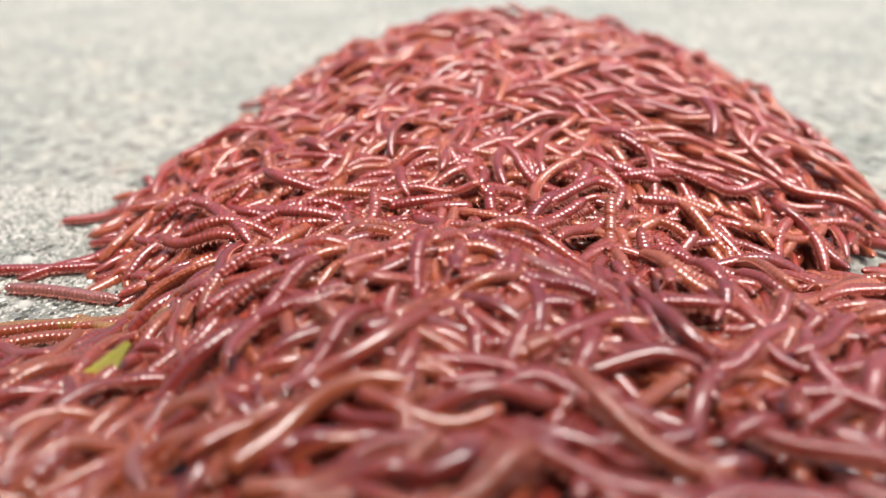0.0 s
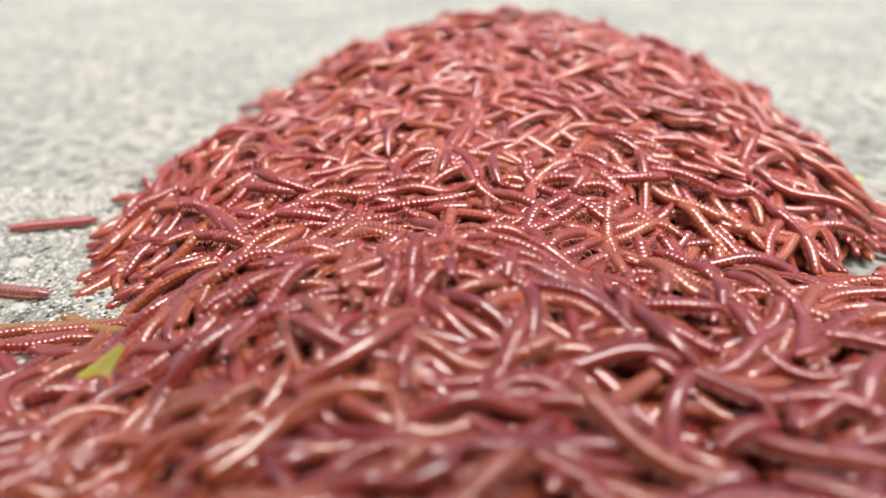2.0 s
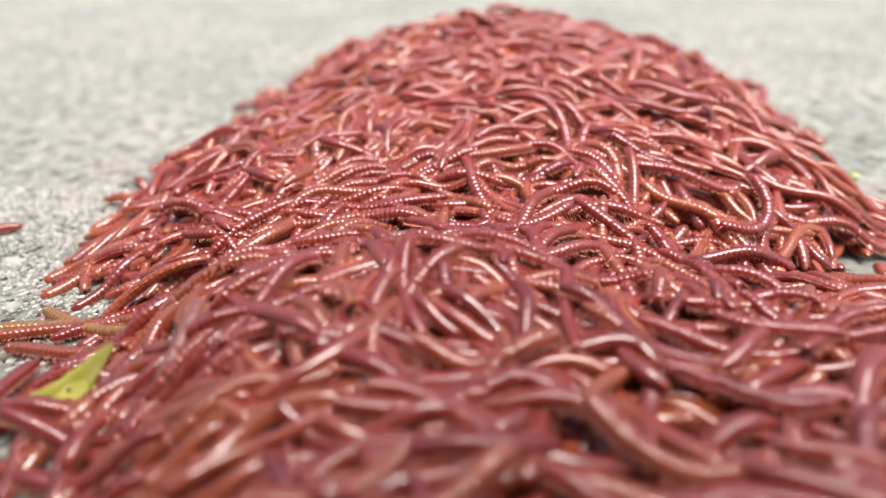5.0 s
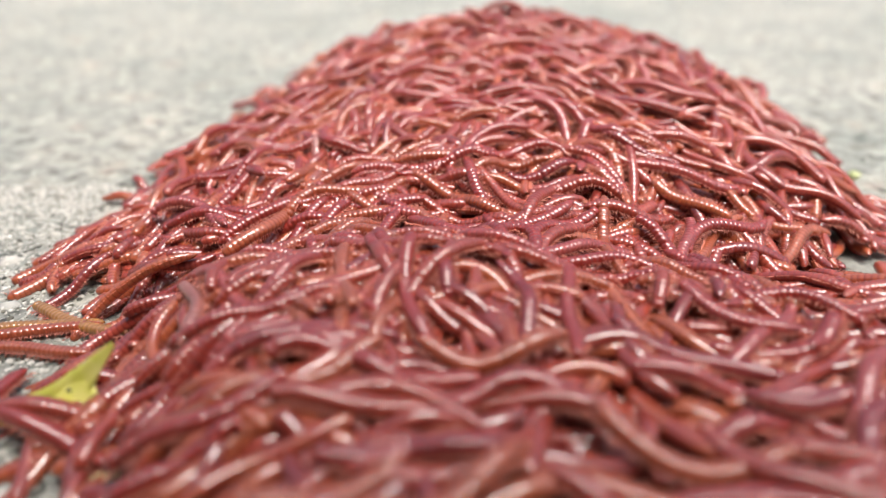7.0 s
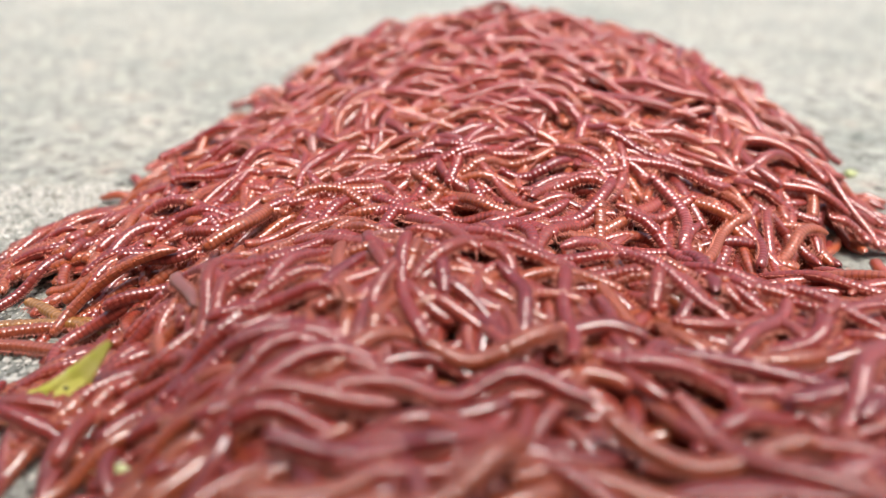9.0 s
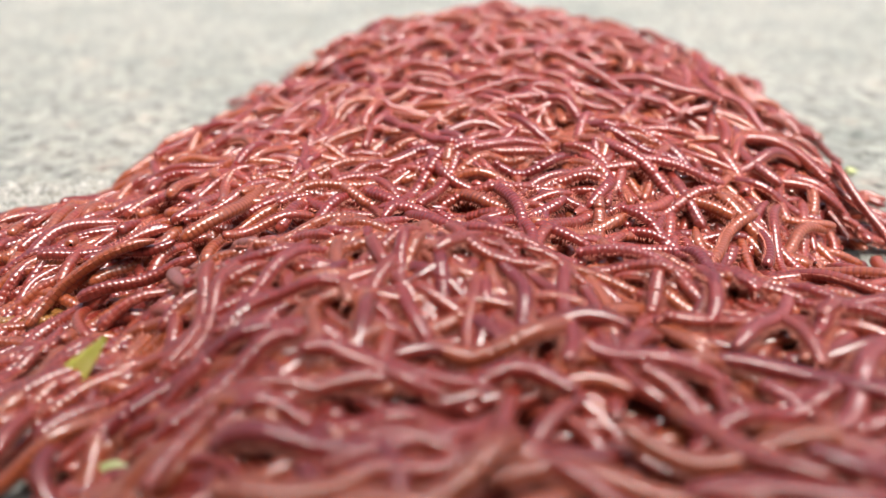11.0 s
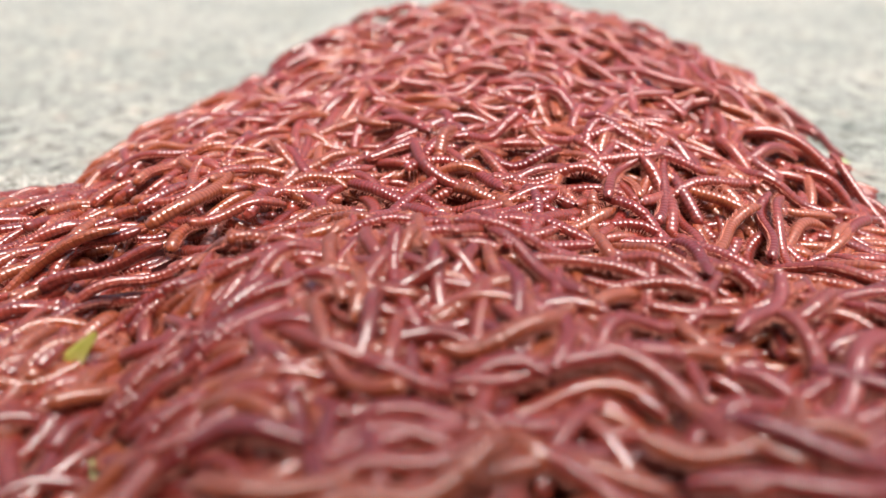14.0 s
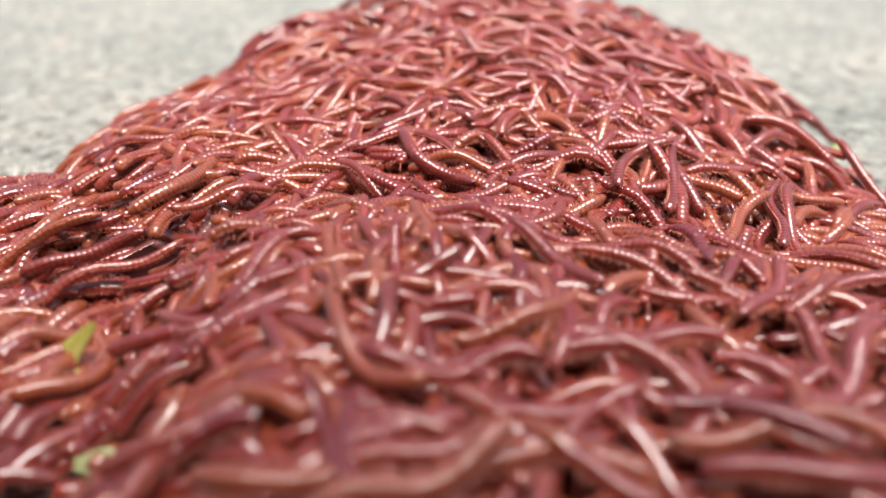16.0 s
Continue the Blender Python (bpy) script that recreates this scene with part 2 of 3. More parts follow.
def leg_fan(centres, tans, sides_, ups, radius, rng, pairs=1, bent=True):
    """Thin bent legs along both flanks. Returns vertices and triangles."""
    sgn = np.array([-1.0, 1.0])[None, :, None, None]
    along = ((np.arange(pairs) - (pairs - 1) / 2) * RING * 0.5)[None, None, :, None]
    c, t, d, u = (np.asarray(a, float)[:, None, None, :] for a in (centres, tans, sides_, ups))
    lean = rng.uniform(-1.1, 1.1, (len(centres), 2, pairs, 1))
    rise = rng.uniform(-0.25, 0.45, (len(centres), 2, pairs, 1))
    reach = rng.uniform(0.8, 1.15, (len(centres), 2, pairs, 1))
    b = c + d * sgn * radius * 0.9 - u * radius * 0.22 + t * along
    knee = b + d * sgn * reach * 0.0010 + u * rise * 0.0008 + t * lean * 0.0004
    tip = knee + d * sgn * reach * 0.00062 - u * 0.00055 + t * lean * 0.0007
    w = 0.00012
    if not bent:
        v = np.stack([b + t * w * 1.2, b - t * w * 1.2, b + u * w * 1.6, (knee + tip) / 2], 3).reshape(-1, 4, 3)
        return v.reshape(-1, 3), (np.arange(len(v))[:, None, None] * 4 + np.array([(0, 1, 3), (1, 2, 3), (2, 0, 3)])[None]).reshape(-1, 3)
    v = np.stack([b + t * w, b - t * w, b + u * w, knee + t * w * 0.8, knee - t * w * 0.8, knee + u * w, tip], 3).reshape(-1, 7, 3)
    f = np.array([(0, 1, 4), (0, 4, 3), (1, 2, 5), (1, 5, 4), (2, 0, 3), (2, 3, 5), (3, 4, 6), (4, 5, 6), (5, 3, 6)])
    return v.reshape(-1, 3), (np.arange(len(v))[:, None, None] * 7 + f[None]).reshape(-1, 3)


def trail(rng, x, y, heading, length_behind, length_ahead, lift, base=heap_height, wave=1.0):
    """A winding line over the heap through (x, y). Returns arc lengths and places, every half millimetre."""
    ds = 0.0005
    s = np.arange(-length_behind, length_ahead + ds, ds)
    l1, l2 = rng.uniform(0.040, 0.080), rng.uniform(0.022, 0.036)
    a1, a2 = rng.uniform(0.15, 0.75) * wave, rng.uniform(0.05, 0.3) * wave
    p1, p2 = rng.uniform(0, 6.28, 2)
    th = heading + a1 * np.sin(6.28 * s / l1 + p1) + a2 * np.sin(6.28 * s / l2 + p2) - a1 * math.sin(p1) - a2 * math.sin(p2)
    i0 = int(round(length_behind / ds))
    px, py = np.cumsum(np.cos(th)) * ds, np.cumsum(np.sin(th)) * ds
    px, py = px - px[i0] + x, py - py[i0] + y
    h = base(px, py)
    h = np.convolve(np.pad(h, 12, mode="edge"), np.ones(25) / 25, "valid")
    up = step(0.001, 0.006, h)
    over_leaf = 0.0062 * np.exp(-((px + 0.070) ** 2 + (py - 0.098) ** 2) / (2 * 0.008 ** 2))
    z = h + RADIUS * 1.25 + np.clip(over_leaf - 0.6 * h, 0, 1) + up * (lift + 0.0011 * np.sin(6.28 * s / rng.uniform(0.018, 0.035) + rng.uniform(0, 6.28)))
    return s, np.stack([px, py, z], 1)


def surface_up(x, y, base=heap_height):
    e = 0.004
    g = np.stack([-(base(x + e, y) - base(x - e, y)) / (2 * e), -(base(x, y + e) - base(x, y - e)) / (2 * e), np.ones_like(x)], -1)
    return g / np.linalg.norm(g, axis=-1)[..., None]


def body_arrays(rng, s, line, start, rings, sides, legs, radius, base, roll=0.0, fine=True):
    """One joined millipede body along a line, from arc length start backwards: a groove and a swelling in every ring."""
    within, swell = ([0.0, 0.28, 0.74], [0.925, 1.01, 1.0]) if legs else ([0.0, 0.45], [0.94, 1.01]) if fine else ([0.0], [1.0])
    n = len(within)
    at = np.concatenate([start - rings * RING + (np.arange(rings)[:, None] + np.array(within)[None, :]).ravel() * RING, [start]])
    pts = np.stack([np.interp(at, s, line[:, k]) for k in range(3)], 1)
    ups = surface_up(pts[:, 0], pts[:, 1], base)
    if roll:
        along = np.gradient(pts, axis=0)
        across = np.cross(ups, along)
        ups = ups * math.cos(roll) + across / np.linalg.norm(across, axis=1)[:, None] * math.sin(roll)
    f = np.linspace(0, 1, len(at))
    rad = radius * np.append(np.tile(swell, rings), 0.9)
    rad *= np.clip(f / 0.14, 0.02, 1) ** 0.36 * np.clip((1 - f) / 0.05, 0.03, 1) ** 0.36
    v, q, slot, side, up = tube(pts, ups, rad, sides, n if n > 1 else 999)
    tris = np.zeros((0, 3), int)
    if legs:
        pick = np.arange(n + 1, len(at) - 2, n)
        tan = np.gradient(pts, axis=0)
        tan /= np.linalg.norm(tan, axis=1)[:, None]
        lv, lf = leg_fan(pts[pick], tan[pick], side[pick], up[pick], radius, rng, 2, bent=False)
        tris = lf + len(v)
        v = np.concatenate([v, lv])
    return v, q, slot, tris


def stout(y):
    """Thickness factor: bodies near the camera are enlarged, standing in for stronger perspective."""
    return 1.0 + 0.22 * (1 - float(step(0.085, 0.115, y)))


def heap_sheet(name, label, rng, places, core=None, base=heap_height):
    """Many millipedes that nobody could count, in one mesh."""
    V, Q, QS, T, off = [], [], [], [], 0
    for x, y, heading, lift, near in places:
        rings = int(rng.integers(19, 27))
        half = rings * RING / 2
        s, line = trail(rng, x, y, heading, half + 0.002, half + 0.002, lift, base)
        roll = math.pi + rng.normal(0, 0.4) if rng.random() < 0.08 else rng.normal(0, 0.5)
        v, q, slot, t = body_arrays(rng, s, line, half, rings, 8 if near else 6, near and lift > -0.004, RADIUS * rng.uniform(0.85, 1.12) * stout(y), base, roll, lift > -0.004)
        V.append(v), Q.append(q + off), QS.append(slot), T.append(t + off)
        off += len(v)
    faces, slots = [np.concatenate(Q), np.concatenate(T)], [np.concatenate(QS), np.full(sum(map(len, T)), 2)]
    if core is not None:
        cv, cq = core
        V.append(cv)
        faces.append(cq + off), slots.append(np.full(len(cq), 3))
    ob = new(name, mesh_from(name, np.concatenate(V), faces, slots, [HEAP_SHELL, HEAP_BAND, LEG, CORE_SHADE]))
    return tagged(ob, label, "millipedes", kind="stuff")


# Sheet under the bodies: hides the ground, stands in for shade in the gaps.
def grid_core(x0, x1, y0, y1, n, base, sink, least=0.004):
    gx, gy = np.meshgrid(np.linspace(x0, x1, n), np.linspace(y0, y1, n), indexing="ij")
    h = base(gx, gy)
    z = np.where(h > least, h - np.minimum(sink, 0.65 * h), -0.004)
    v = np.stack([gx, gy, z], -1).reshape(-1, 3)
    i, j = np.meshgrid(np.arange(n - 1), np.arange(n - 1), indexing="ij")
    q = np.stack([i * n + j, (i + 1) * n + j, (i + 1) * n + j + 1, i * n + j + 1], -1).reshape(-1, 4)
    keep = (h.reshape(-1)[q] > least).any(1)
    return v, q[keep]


# ---- ground ----
def ground():
    bm = bmesh.new()
    bmesh.ops.create_grid(bm, x_segments=8, y_segments=8, size=200)
    me = bpy.data.meshes.new("ground")
    bm.to_mesh(me)
    bm.free()
    me.materials.append(CONCRETE)
    tagged(new("ground", me), "light grey weathered concrete with fine gritty aggregate", "ground", kind="structure")


def pebble(rng, size):
    """A rough lump of eighteen faces."""
    bm = bmesh.new()
    bmesh.ops.create_icosphere(bm, subdivisions=1, radius=1)
    v = np.array([p.co[:] for p in bm.verts])
    f = np.array([[p.index for p in face.verts] for face in bm.faces])
    bm.free()
    v = v * rng.uniform(0.7, 1.2, (len(v), 1)) * np.array([rng.uniform(0.7, 1.2), rng.uniform(0.7, 1.2), 0.55]) * size
    a = rng.uniform(0, 6.28)
    c, s_ = math.cos(a), math.sin(a)
    return v @ np.array([[c, s_, 0], [-s_, c, 0], [0, 0, 1]]), f


def grit():
    rng = np.random.default_rng(4)
    shapes = [pebble(rng, 1.0) for _ in range(12)]
    V, F, off = [], [], 0
    count = 0
    while count < 17000:
        close = count < 14000
        x, y = (rng.uniform(-0.15, -0.045), rng.uniform(0.055, 0.21)) if close else (rng.uniform(-0.26, 0.26), rng.uniform(0.06, 0.42))
        if heap_height(x, y) > 0.006 or abs(x) > 0.06 + 0.75 * y or (not close and abs(x) < 0.05):
            continue
        size = 0.00026 + 0.0006 * rng.random() ** 3
        v, f = shapes[int(rng.integers(12))]
        V.append(v * size + np.array([x, y, size * 0.1])), F.append(f + off)
        off += len(v)
        count += 1
    faces = np.concatenate(F)
    ob = new("grit", mesh_from("grit", np.concatenate(V), [faces], [np.zeros(len(faces))], [GRIT], smooth=False))
    tagged(ob, "loose pale and dark sand grains on the concrete", "grit", kind="stuff")


def wall():
    """An unseen dark wall, added at the camera's back to shade the heap's front."""
    bm = bmesh.new()
    bmesh.ops.create_cube(bm, size=1, matrix=pose(-3.91, -0.08, 0.25) @ Matrix.Diagonal((8.18, 0.1, 0.5, 1)))
    bmesh.ops.bevel(bm, geom=bm.edges[:], offset=0.004, segments=2, affect="EDGES")
    me = bpy.data.meshes.new("shade_wall_south")
    bm.to_mesh(me)
    bm.free()
    me.materials.append(SHADE_WALL)
    tagged(new("shade_wall_south", me), "plain dark unseen wall added to shade the foreground", "wall", kind="structure")


ground()
wall()
grit()

# ---- the mass of millipedes ----
SHEETS = []             # (sheet, drift in metres a second in x, y, z)
SPILLS = []             # (sheet, its place at each time)


def sharp(x, y):
    return (0.082 if x < -0.03 else 0.105) < y < 0.24


def scatter(rng, count, draw, lift, base=heap_height, least=0.004, aim=None, spread=0.6):
    out = []
    while len(out) < count:
        x, y = draw()
        if base(x, y) < least or abs(x) > 0.055 + 0.7 * y or y < 0.035:
            continue
        heading = rng.choice([0.0, math.pi]) + flow(x, y, rng) if aim is None else aim + flow(x, y, rng)
        out.append((x, y, heading + rng.normal(0, spread), rng.uniform(*lift), sharp(x, y)))
    return out


def heap():
    rng = np.random.default_rng(11)
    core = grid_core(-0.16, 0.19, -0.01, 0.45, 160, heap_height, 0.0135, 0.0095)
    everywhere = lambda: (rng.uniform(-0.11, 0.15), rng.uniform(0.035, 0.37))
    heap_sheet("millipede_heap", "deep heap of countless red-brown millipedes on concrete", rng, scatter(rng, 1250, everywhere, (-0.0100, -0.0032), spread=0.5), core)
    centres = [(-0.055, 0.165), (0.0, 0.185), (0.06, 0.20), (-0.035, 0.095), (0.02, 0.10), (0.085, 0.125), (-0.005, 0.25), (0.06, 0.265)]
    for cx, cy in centres:
        for turn in (0.0, math.pi, rng.choice([-1.0, 1.0])):
            near = lambda: (rng.normal(cx, 0.026), rng.normal(cy, 0.026))
            ob = heap_sheet("millipede_layer", "loose layer of glossy red-brown millipedes on the heap", rng, scatter(rng, 72, near, (-0.0042, 0.0016), least=0.007, aim=turn, spread=0.35))
            up = surface_up(np.array(cx), np.array(cy))
            aim, speed = turn + flow(cx, cy, rng), rng.uniform(0.0004, 0.0011)
            dx, dy = math.cos(aim) * speed, math.sin(aim) * speed
            SHEETS.append((ob, dx, dy, -(up[0] * dx + up[1] * dy) / up[2]))
    back, front, right, upper = (0.064, 0.010, -0.002), (0.034, 0.004, -0.004), (-0.050, -0.006, -0.008), (0.020, 0.0, -0.006)
    part_way = lambda way, share: tuple(k * share for k in way)
    spills = (
        (spill_back, -0.0985, 0.154, 260, math.pi + 0.75, [(t, part_way(back, k)) for t, k in ((0, 1.0), (4, 0.93), (7, 0.78), (9, 0.62), (11.5, 0.3), (13, 0.15), (16, 0.0))]),
        (spill_front, -0.080, 0.102, 120, math.pi + 1.1, [(0, (0.012, -0.024, 0.0005)), (1.5, (0.014, -0.023, 0.0)), (3, (0.026, -0.013, -0.002))] + [(t, part_way(front, k)) for t, k in ((4.5, 0.9), (6, 1.0), (8, 0.97), (10, 0.8), (12.5, 0.4), (14.5, 0.1), (16, 0.0))]),
        (spill_right, 0.0988, 0.1655, 75, 0.2, [(t, part_way(right, k)) for t, k in ((0, 1.0), (5, 0.95), (8, 0.8), (10.5, 0.4), (12.5, 0.12), (16, 0.0))]),
        (spill_top, -0.044, 0.255, 150, math.pi + 0.3, [(0, (0.032, 0.012, -0.010)), (9, (0.030, 0.010, -0.009)), (11.5, (0.022, 0.006, -0.006)), (13.5, (0.010, 0.002, -0.002)), (16, (0.0, 0.0, 0.0))]),
        (spill_upper, -0.057, 0.190, 260, math.pi + 0.6, [(t, part_way(upper, k)) for t, k in ((0, 1.0), (4, 0.95), (9, 0.6), (12.5, 0.25), (16, 0.0))]),
    )
    for base, cx, cy, count, lie, stages in spills:
        wide = 0.042 if base is spill_back else 0.028
        near = lambda: (rng.normal(cx, wide), rng.normal(cy, 0.034 if base is spill_upper else 0.024))
        places = [(x, y, lie + rng.normal(0, 0.45), lift, legs) for x, y, _, lift, legs in scatter(rng, count, near, (-0.0015, 0.0018 if base is spill_front else 0.0032), base, 0.0028)]
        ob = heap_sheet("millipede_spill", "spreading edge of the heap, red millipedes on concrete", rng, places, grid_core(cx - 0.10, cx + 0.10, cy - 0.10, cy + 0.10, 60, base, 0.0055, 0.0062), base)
        SPILLS.append((ob, stages))


heap()


# ---- single millipedes, ring by ring ----
SEG_RINGS, SEGMENTS = 3, 7
SEG = SEG_RINGS * RING


def segment_mesh(kind, rng, taper=0, fat=1.0):
    at = np.append(((np.arange(SEG_RINGS)[:, None] + np.array([0.0, 0.16, 0.5, 0.84])[None, :]) * RING).ravel(), SEG) - SEG / 2
    rad = RADIUS * np.append(np.tile([0.915, 0.985, 1.012, 0.99], SEG_RINGS), 0.915)
    at, rad = np.concatenate([[at[0] - 0.0006, at[0] - 0.0003], at, [at[-1] + 0.0003, at[-1] + 0.0006]]), np.concatenate([[RADIUS * 0.6, RADIUS * 0.9], rad, [RADIUS * 0.9, RADIUS * 0.6]])
    if taper:
        rad = rad * np.clip(taper * (at - at[0 if taper > 0 else -1]) / (SEG * 1.1), 0.015, 1) ** (0.42 if taper > 0 else 0.12)
    pts = np.stack([at, np.zeros_like(at), np.zeros_like(at)], 1)
    v, q, slot, _, _ = tube(pts, np.tile([0.0, 0.0, 1.0], (len(at), 1)), rad * fat, 12, 4)
    return mesh_from("segment", v, [q], [slot], [SHELL[kind], BAND[kind]])


def legs_mesh(rng, fat=1.0):
    c = np.array([[(i - (SEG_RINGS - 1) / 2) * RING, 0, 0] for i in range(SEG_RINGS)])
    one = np.ones((SEG_RINGS, 1))
    v, f = leg_fan(c, one * [[1.0, 0, 0]], one * [[0, 1.0, 0]], one * [[0, 0, 1.0]], RADIUS * fat, rng, pairs=2)
    return mesh_from("legs", v, [f], [np.zeros(len(f))], [LEG])


def head_mesh(kind, fat=1.0):
    at = np.array([-0.0006, -0.0004, 0.0, 0.0004, 0.0007, 0.0009, 0.00105, 0.0011])
    rad = RADIUS * fat * np.array([0.5, 0.80, 0.84, 0.83, 0.75, 0.58, 0.34, 0.05])
    pts = np.stack([at, np.zeros_like(at), -np.clip(at, 0, 1) * 0.35], 1)
    v, q, slot, _, _ = tube(pts, np.tile([0.0, 0.0, 1.0], (len(at), 1)), rad, 10, 20)
    return mesh_from("head", v, [q], [slot], [SHELL[kind], BAND[kind]])


def antenna_mesh(sgn):
    t = np.linspace(0, 1, 6)
    pts = np.stack([0.0006 + 0.0018 * t, sgn * (0.0005 + 0.0012 * t), 0.0003 - 0.0016 * t ** 2], 1)
    v, q, slot, _, _ = tube(pts, np.tile([0.0, 0.0, 1.0], (6, 1)), np.array([0.00012, 0.00013, 0.00012, 0.00013, 0.00014, 0.00003]), 5, 20)
    return mesh_from("antenna", v, [q], [slot], [LEG])


_rng = np.random.default_rng(5)
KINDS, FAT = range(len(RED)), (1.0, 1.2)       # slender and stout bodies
SEG_MESH = [[segment_mesh(k, _rng, 0, f) for k in KINDS] for f in FAT]
TAIL_MESH = [[segment_mesh(k, _rng, 1, f) for k in KINDS] for f in FAT]
NECK_MESH = [[segment_mesh(k, _rng, -1, f) for k in KINDS] for f in FAT]
HEAD_MESH = [[head_mesh(k, f) for k in KINDS] for f in FAT]
LEGS_MESH = [[legs_mesh(_rng, f) for _ in range(4)] for f in FAT]
ANTENNA_MESH = [antenna_mesh(s) for s in (-1, 1)]
LABELS = [
    "glossy dark red millipede with ringed body and fine legs",
    "brick-red millipede with shiny rings and pale fine legs",
    "orange-brown millipede with shiny rings and fine legs",
    "wine-red millipede with dull rings and fine legs",
    "rosy brown millipede with shiny rings and fine legs",
    "pale greyish-pink millipede with dull rings and fine legs",
    "ochre-yellow millipede with shiny rings and fine legs",
]
CRAWLERS = []           # (thing, parts, arc lengths, line, arc length at each time)
TIMES = [round(0.8 * k, 1) for k in range(21)]


def child(name, me, parent):
    ob = new(name, me)
    ob.parent = parent
    return ob


def millipede(rng, kind, s, line, at_time, segments=SEGMENTS, fat=0, group="millipedes crawling on the heap"):
    root = tagged(new("millipede"), LABELS[kind], "millipede", group)
    root.empty_display_size = 0.003
    head = child("head", HEAD_MESH[fat][kind], root)
    for me in ANTENNA_MESH:
        child("antenna", me, head)
    parts = [head]
    for i in range(segments):
        name, shapes = ("neck", NECK_MESH) if i == 0 else ("tail", TAIL_MESH) if i == segments - 1 else ("segment", SEG_MESH)
        seg = child(name, shapes[fat][kind], root)
        tagged(child("leg_fringe", LEGS_MESH[fat][int(rng.integers(4))], seg), kind="stuff")
        parts.append(seg)
    CRAWLERS.append((root, parts, s, line, at_time))
    return root


def part_poses(s, line, at, count):
    """World poses of head and segments of a body whose front is at arc length at."""
    arc = np.array([at] + [at - 0.0004 - SEG * (i + 0.5) for i in range(count - 1)])
    h = SEG * 0.5
    p = np.stack([np.interp(arc, s, line[:, k]) for k in range(3)], 1)
    fwd = np.stack([np.interp(arc + h, s, line[:, k]) - np.interp(arc - h, s, line[:, k]) for k in range(3)], 1)
    fwd /= np.linalg.norm(fwd, axis=1)[:, None]
    up = surface_up(p[:, 0], p[:, 1])
    side = np.cross(up, fwd)
    side /= np.linalg.norm(side, axis=1)[:, None]
    up = np.cross(fwd, side)
    return [Matrix(((f[0], d[0], u[0], c[0]), (f[1], d[1], u[1], c[1]), (f[2], d[2], u[2], c[2]), (0, 0, 0, 1))) for f, d, u, c in zip(fwd, side, up, p)]


def crawl(rng, x, y, heading, speed, lift, kind, strict=True, wave=1.0, t_mid=8.0, segments=None):
    """A millipede whose middle is at (x, y) at the time t_mid. Returns None where its way leaves the heap."""
    segments = segments or int(rng.choice([6, 7, 8, 8]))
    length = SEG * segments + 0.002
    back, ahead = speed * t_mid + length + 0.006, speed * (16 - t_mid) + length + 0.006
    s, line = trail(rng, x, y, heading, back, ahead, lift, wave=wave)
    h = heap_height(line[:, 0], line[:, 1])
    if strict and ((h < 0.008) & (line[:, 0] > -0.03)).any():
        return None
    if strict and ((h < 0.007) & (line[:, 1] > 0.185)).any():
        return None
    if (line[:, 1] < 0.045).any() or (strict and (line[:, 0] < -0.16).any()):
        return None
    a, w, p = rng.uniform(0.1, 0.35) * speed, rng.uniform(0.8, 1.6), rng.uniform(0, 6.28)
    at_time = [length / 2 + speed * (t - t_mid) + a * (math.sin(w * t + p) - math.sin(w * t_mid + p)) for t in TIMES]
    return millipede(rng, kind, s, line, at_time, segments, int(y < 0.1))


def crawlers():
    rng = np.random.default_rng(21)
    made, tries = 0, 0
    while made < 350 and tries < 20000:
        tries += 1
        x, y = rng.uniform(-0.12, 0.135), 0.055 + 0.27 * rng.beta(1.3, 1.9)
        if abs(x) > 0.03 + 0.66 * y or heap_height(x, y) < 0.009:
            continue
        heading = rng.choice([0.0, math.pi]) + flow(x, y, rng) + rng.normal(0, 0.35)
        if x < -0.05:
            heading = math.pi + rng.normal(0, 0.6)
        speed = rng.choice([rng.uniform(0.0002, 0.0015), rng.uniform(0.0025, 0.009)], p=[0.4, 0.6])
        kind = int(rng.choice(7, p=[0.28, 0.29, 0.20, 0.07, 0.145, 0.015, 0.0]))
        if crawl(rng, x, y, heading, speed, rng.uniform(0.0012, 0.0038), kind):
            made += 1


crawlers()


def wanderers():
    """Those that have left the heap: (x, y, heading, speed, kind, time at that place)."""
    rng = np.random.default_rng(33)
    for x, y, heading, speed, kind, t in (
        (-0.1034, 0.1509, 3.2, 0.012, 0, 0.0),
        (-0.0940, 0.1243, 3.4, 0.006, 2, 0.0),
        (-0.0823, 0.1218, 3.2, 0.005, 2, 0.0),
        (-0.0915, 0.1396, 2.9, 0.008, 5, 0.0),
        (-0.0878, 0.1260, 3.2, 0.0004, 6, 5.2),
        (-0.0773, 0.1160, 3.0, 0.0015, 2, 4.0),
        (-0.1223, 0.1759, 3.5, 0.006, 4, 4.0),
        (-0.0806, 0.1269, 2.7, 0.0015, 6, 8.0),
        (-0.0922, 0.1231, 3.4, 0.003, 2, 8.0),
        (-0.0723, 0.0941, 3.0, 0.001, 1, 8.0),
        (-0.0680, 0.0900, 2.8, 0.001, 0, 8.0),
        (-0.0597, 0.0840, 4.4, 0.0008, 0, 8.0),
        (-0.0830, 0.1051, 4.6, 0.002, 0, 4.0),
        (-0.0720, 0.0990, 3.4, 0.008, 0, 0.0),
        (-0.0760, 0.0900, 3.5, 0.007, 1, 0.0),
        (0.120, 0.172, 0.3, 0.002, 0, 7.0),
        (0.118, 0.160, 0.1, 0.002, 1, 12.0),
    ):
        crawl(rng, x, y, heading, speed, 0.0005, kind, strict=False, wave=0.5, t_mid=t)


wanderers()


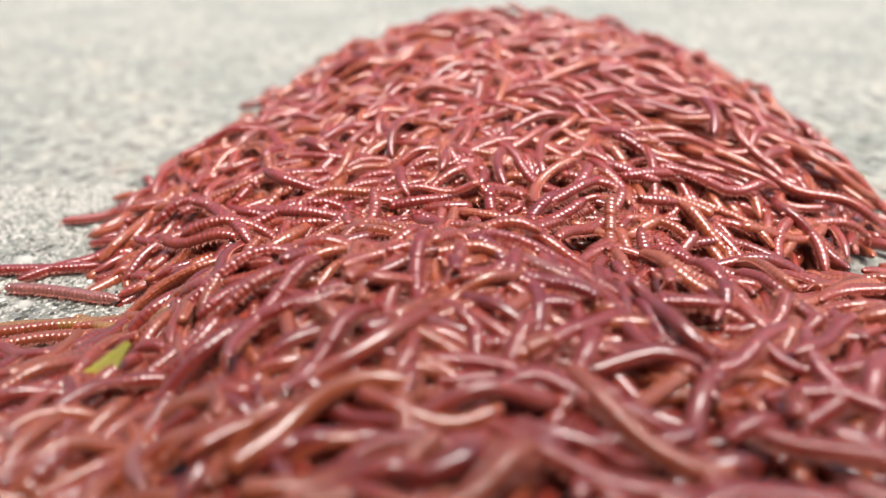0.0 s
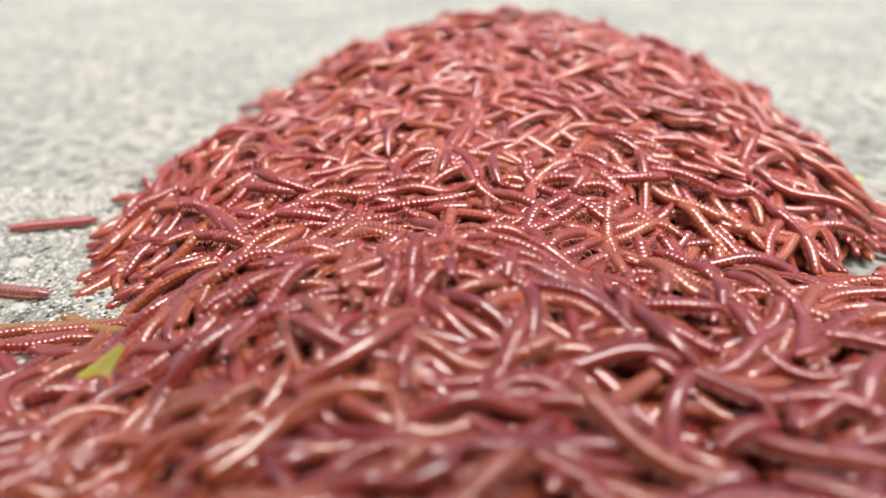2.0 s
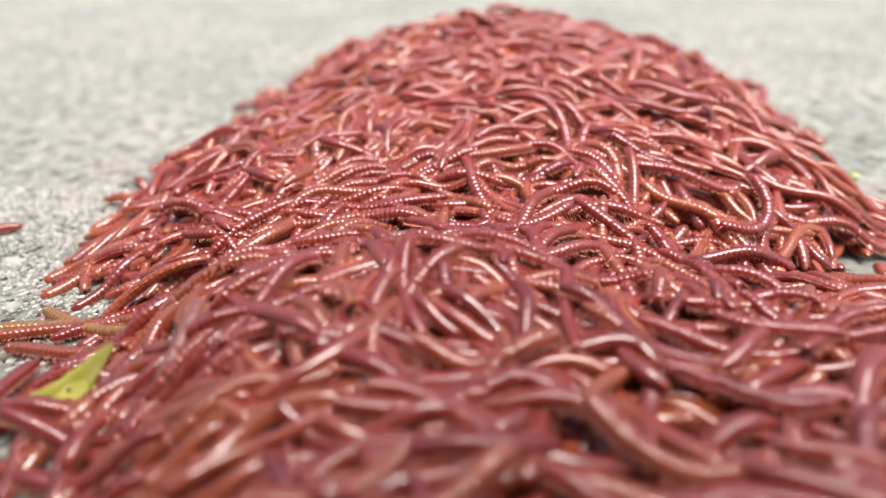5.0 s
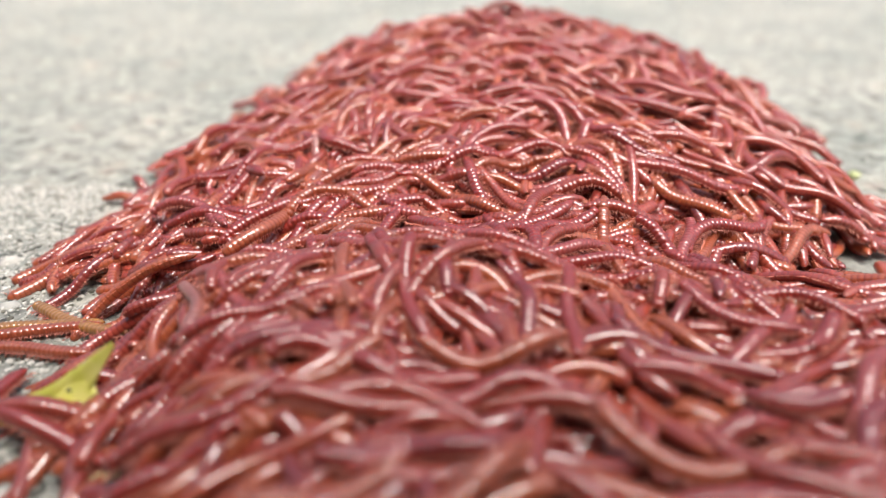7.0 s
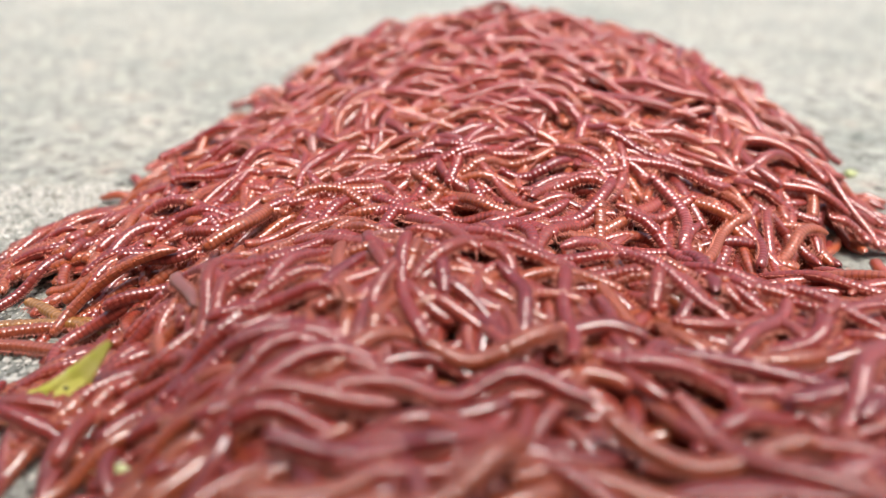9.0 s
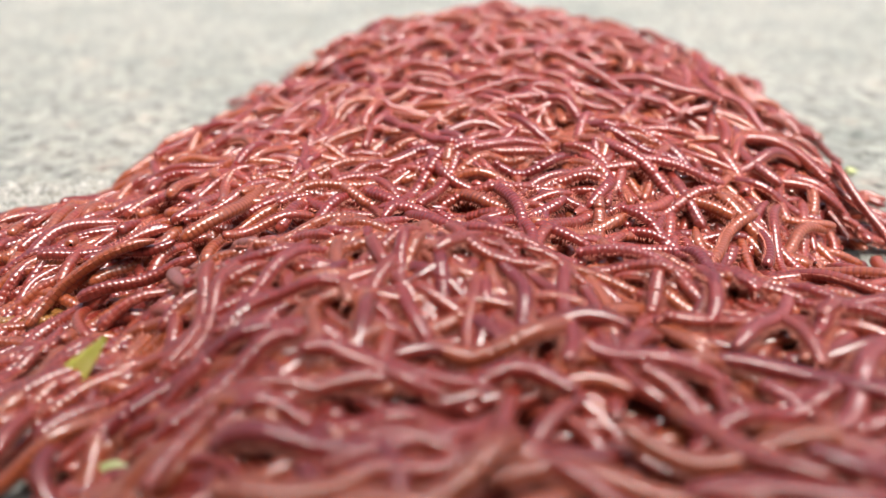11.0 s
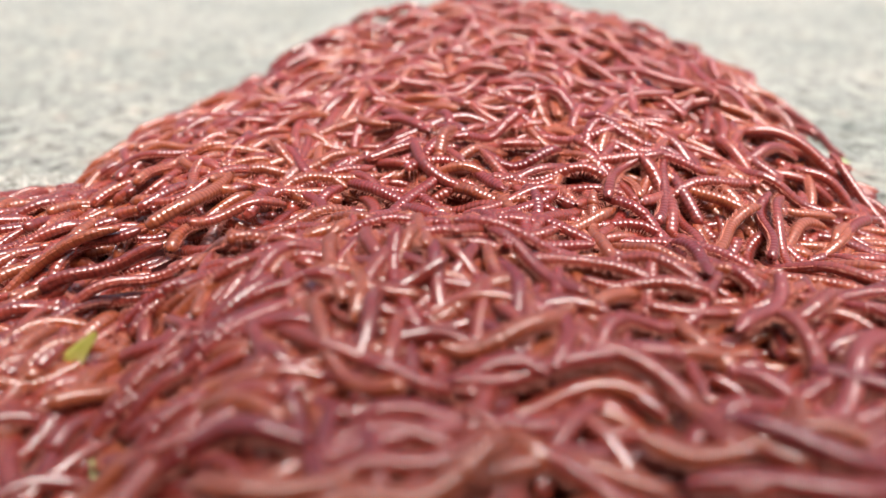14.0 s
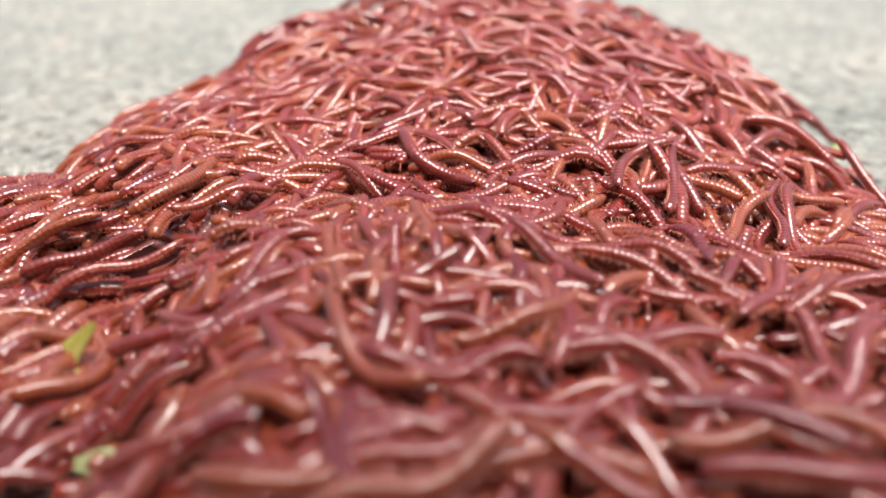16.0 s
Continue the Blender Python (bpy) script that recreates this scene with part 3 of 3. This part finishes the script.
# ---- leaves and pebbles ----
def blade_mesh(name, spine, widths, fold, material, thick=0.0003):
    """A leaf blade along a spine of places: two halves folded at the midrib, with thickness."""
    spine, n = np.array(spine, float), len(spine)
    t = np.linspace(0, n - 1, 25)
    p = np.stack([np.interp(t, np.arange(n), spine[:, k]) for k in range(3)], 1)
    for _ in range(3):
        p[1:-1] = (p[:-2] + p[1:-1] * 2 + p[2:]) / 4
    w = np.interp(t, np.arange(n), widths)
    tan = np.gradient(p, axis=0)
    tan /= np.linalg.norm(tan, axis=1)[:, None]
    side = np.cross([0, -0.72, 0.69], tan)
    side /= np.linalg.norm(side, axis=1)[:, None]
    up = np.cross(tan, side)
    rows = []
    for lift in (0.0, thick):
        for k in (-1, -0.5, 0, 0.5, 1):
            wob = 1 + 0.12 * np.sin(t * 1.7 + k)
            rows.append(p + side * (k * w * wob)[:, None] + up * (abs(k) * w * fold + lift)[:, None])
    v = np.stack(rows, 1)
    ring = [0, 1, 2, 3, 4, 9, 8, 7, 6, 5]
    v = v[:, ring].reshape(-1, 3)
    m = len(ring)
    q = np.array([[i * m + j, i * m + (j + 1) % m, (i + 1) * m + (j + 1) % m, (i + 1) * m + j] for i in range(len(p) - 1) for j in range(m)])
    return mesh_from(name, v, [q], [np.zeros(len(q))], [material])


def leaves():
    leaf = tagged(new("leaf"), "torn yellow-green leaf with dark specks among the millipedes", "leaf")
    child("blade", blade_mesh("blade", [(-0.092, 0.097, 0.0012), (-0.083, 0.097, 0.0018), (-0.073, 0.0975, 0.0032), (-0.0645, 0.0982, 0.0080), (-0.0576, 0.0996, 0.0160)], [0.0003, 0.0014, 0.0032, 0.0030, 0.0005], 0.15, LEAF), leaf)
    child("lobe", blade_mesh("lobe", [(-0.0675, 0.0985, 0.0075), (-0.0640, 0.0962, 0.0068), (-0.0595, 0.0935, 0.0050)], [0.0040, 0.0038, 0.0008], 0.15, LEAF), leaf)
    for x, y, z in ((-0.0665, 0.0975, 0.0075), (-0.0685, 0.0965, 0.0053), (-0.0640, 0.0945, 0.0052)):
        bm = bmesh.new()
        bmesh.ops.create_icosphere(bm, subdivisions=2, radius=0.0005, matrix=pose(x, y, z, 30) @ Matrix.Diagonal((1.2, 0.8, 0.4, 1)))
        me = bpy.data.meshes.new("speck")
        bm.to_mesh(me)
        bm.free()
        me.materials.append(LEAF_SPOT)
        child("speck", me, leaf)
    tagged(new("leaf_scrap", blade_mesh("leaf_scrap", [(-0.0555, 0.0795, 0.0035), (-0.0500, 0.0790, 0.0045), (-0.0450, 0.0785, 0.0035)], [0.0010, 0.0023, 0.0008], 0.2, PALE_LEAF)), "pale green leaf scrap lying at the heap's edge", "leaf")
    tagged(new("leaf_scrap", blade_mesh("leaf_scrap", [(-0.057, 0.098, 0.004), (-0.050, 0.097, 0.0055), (-0.043, 0.097, 0.004)], [0.0006, 0.0013, 0.0005], 0.2, LEAF)), "narrow green leaf scrap among the millipedes", "leaf")


def pebbles():
    rng = np.random.default_rng(3)
    for x, y, size, mat, label in (
        (0.1470, 0.2708, 0.0024, DARK_GRIT, "small dark crumb on pale concrete"),
        (0.1367, 0.2158, 0.0030, PALE_LEAF, "pale green bud lying on concrete beside the heap"),
        (-0.113, 0.159, 0.0032, GRIT, "pale flat pebble set in the concrete"),
        (-0.122, 0.172, 0.0022, GRIT, "pale flat pebble set in the concrete"),
        (-0.101, 0.137, 0.0024, GRIT, "pale flat pebble set in the concrete"),
        (-0.094, 0.118, 0.0026, GRIT, "pale flat pebble set in the concrete"),
        (-0.118, 0.148, 0.0020, GRIT, "pale flat pebble set in the concrete"),
        (-0.072, 0.137, 0.0016, DARK_GRIT, "small dark crumb on pale concrete"),
        (-0.099, 0.131, 0.0014, DARK_GRIT, "small dark crumb on pale concrete"),
        (0.1400, 0.2050, 0.0015, DARK_GRIT, "small dark crumb on pale concrete"),
    ):
        v, f = pebble(rng, size)
        ob = new("bud" if mat is PALE_LEAF else "pebble", mesh_from("pebble", v, [f], [np.zeros(len(f))], [mat]))
        ob.location = (x, y, size * (0.3 if mat is PALE_LEAF else -0.2))
        tagged(ob, label, "bud" if mat is PALE_LEAF else "pebble", "" if mat is PALE_LEAF else "pebbles on the concrete")


leaves()
pebbles()


# ---- movement ----
def motions():
    rng = np.random.default_rng(8)
    for root, parts, s, line, at_time in CRAWLERS:
        mid = len(parts) // 2
        rows = [part_poses(s, line, a, len(parts)) for a in at_time]
        walk(root, [(t, r[mid]) for t, r in zip(TIMES, rows)])
        inv = [r[mid].inverted() for r in rows]
        for i, p in enumerate(parts):
            if i == mid:
                continue
            walk(p, [(t, v @ r[i]) for t, v, r in zip(TIMES, inv, rows)])
    for ob, dx, dy, dz in SHEETS:
        a, w, p = rng.uniform(0.0004, 0.001), rng.uniform(0.6, 1.3), rng.uniform(0, 6.28)
        walk(ob, [(t, pose(dx * (t - 8) + a * math.sin(w * t + p), dy * (t - 8), dz * (t - 8) + 0.3 * a * math.sin(w * t))) for t in range(0, 17)])
    for ob, stages in SPILLS:
        walk(ob, [(t, pose(*place)) for t, place in stages])


motions()
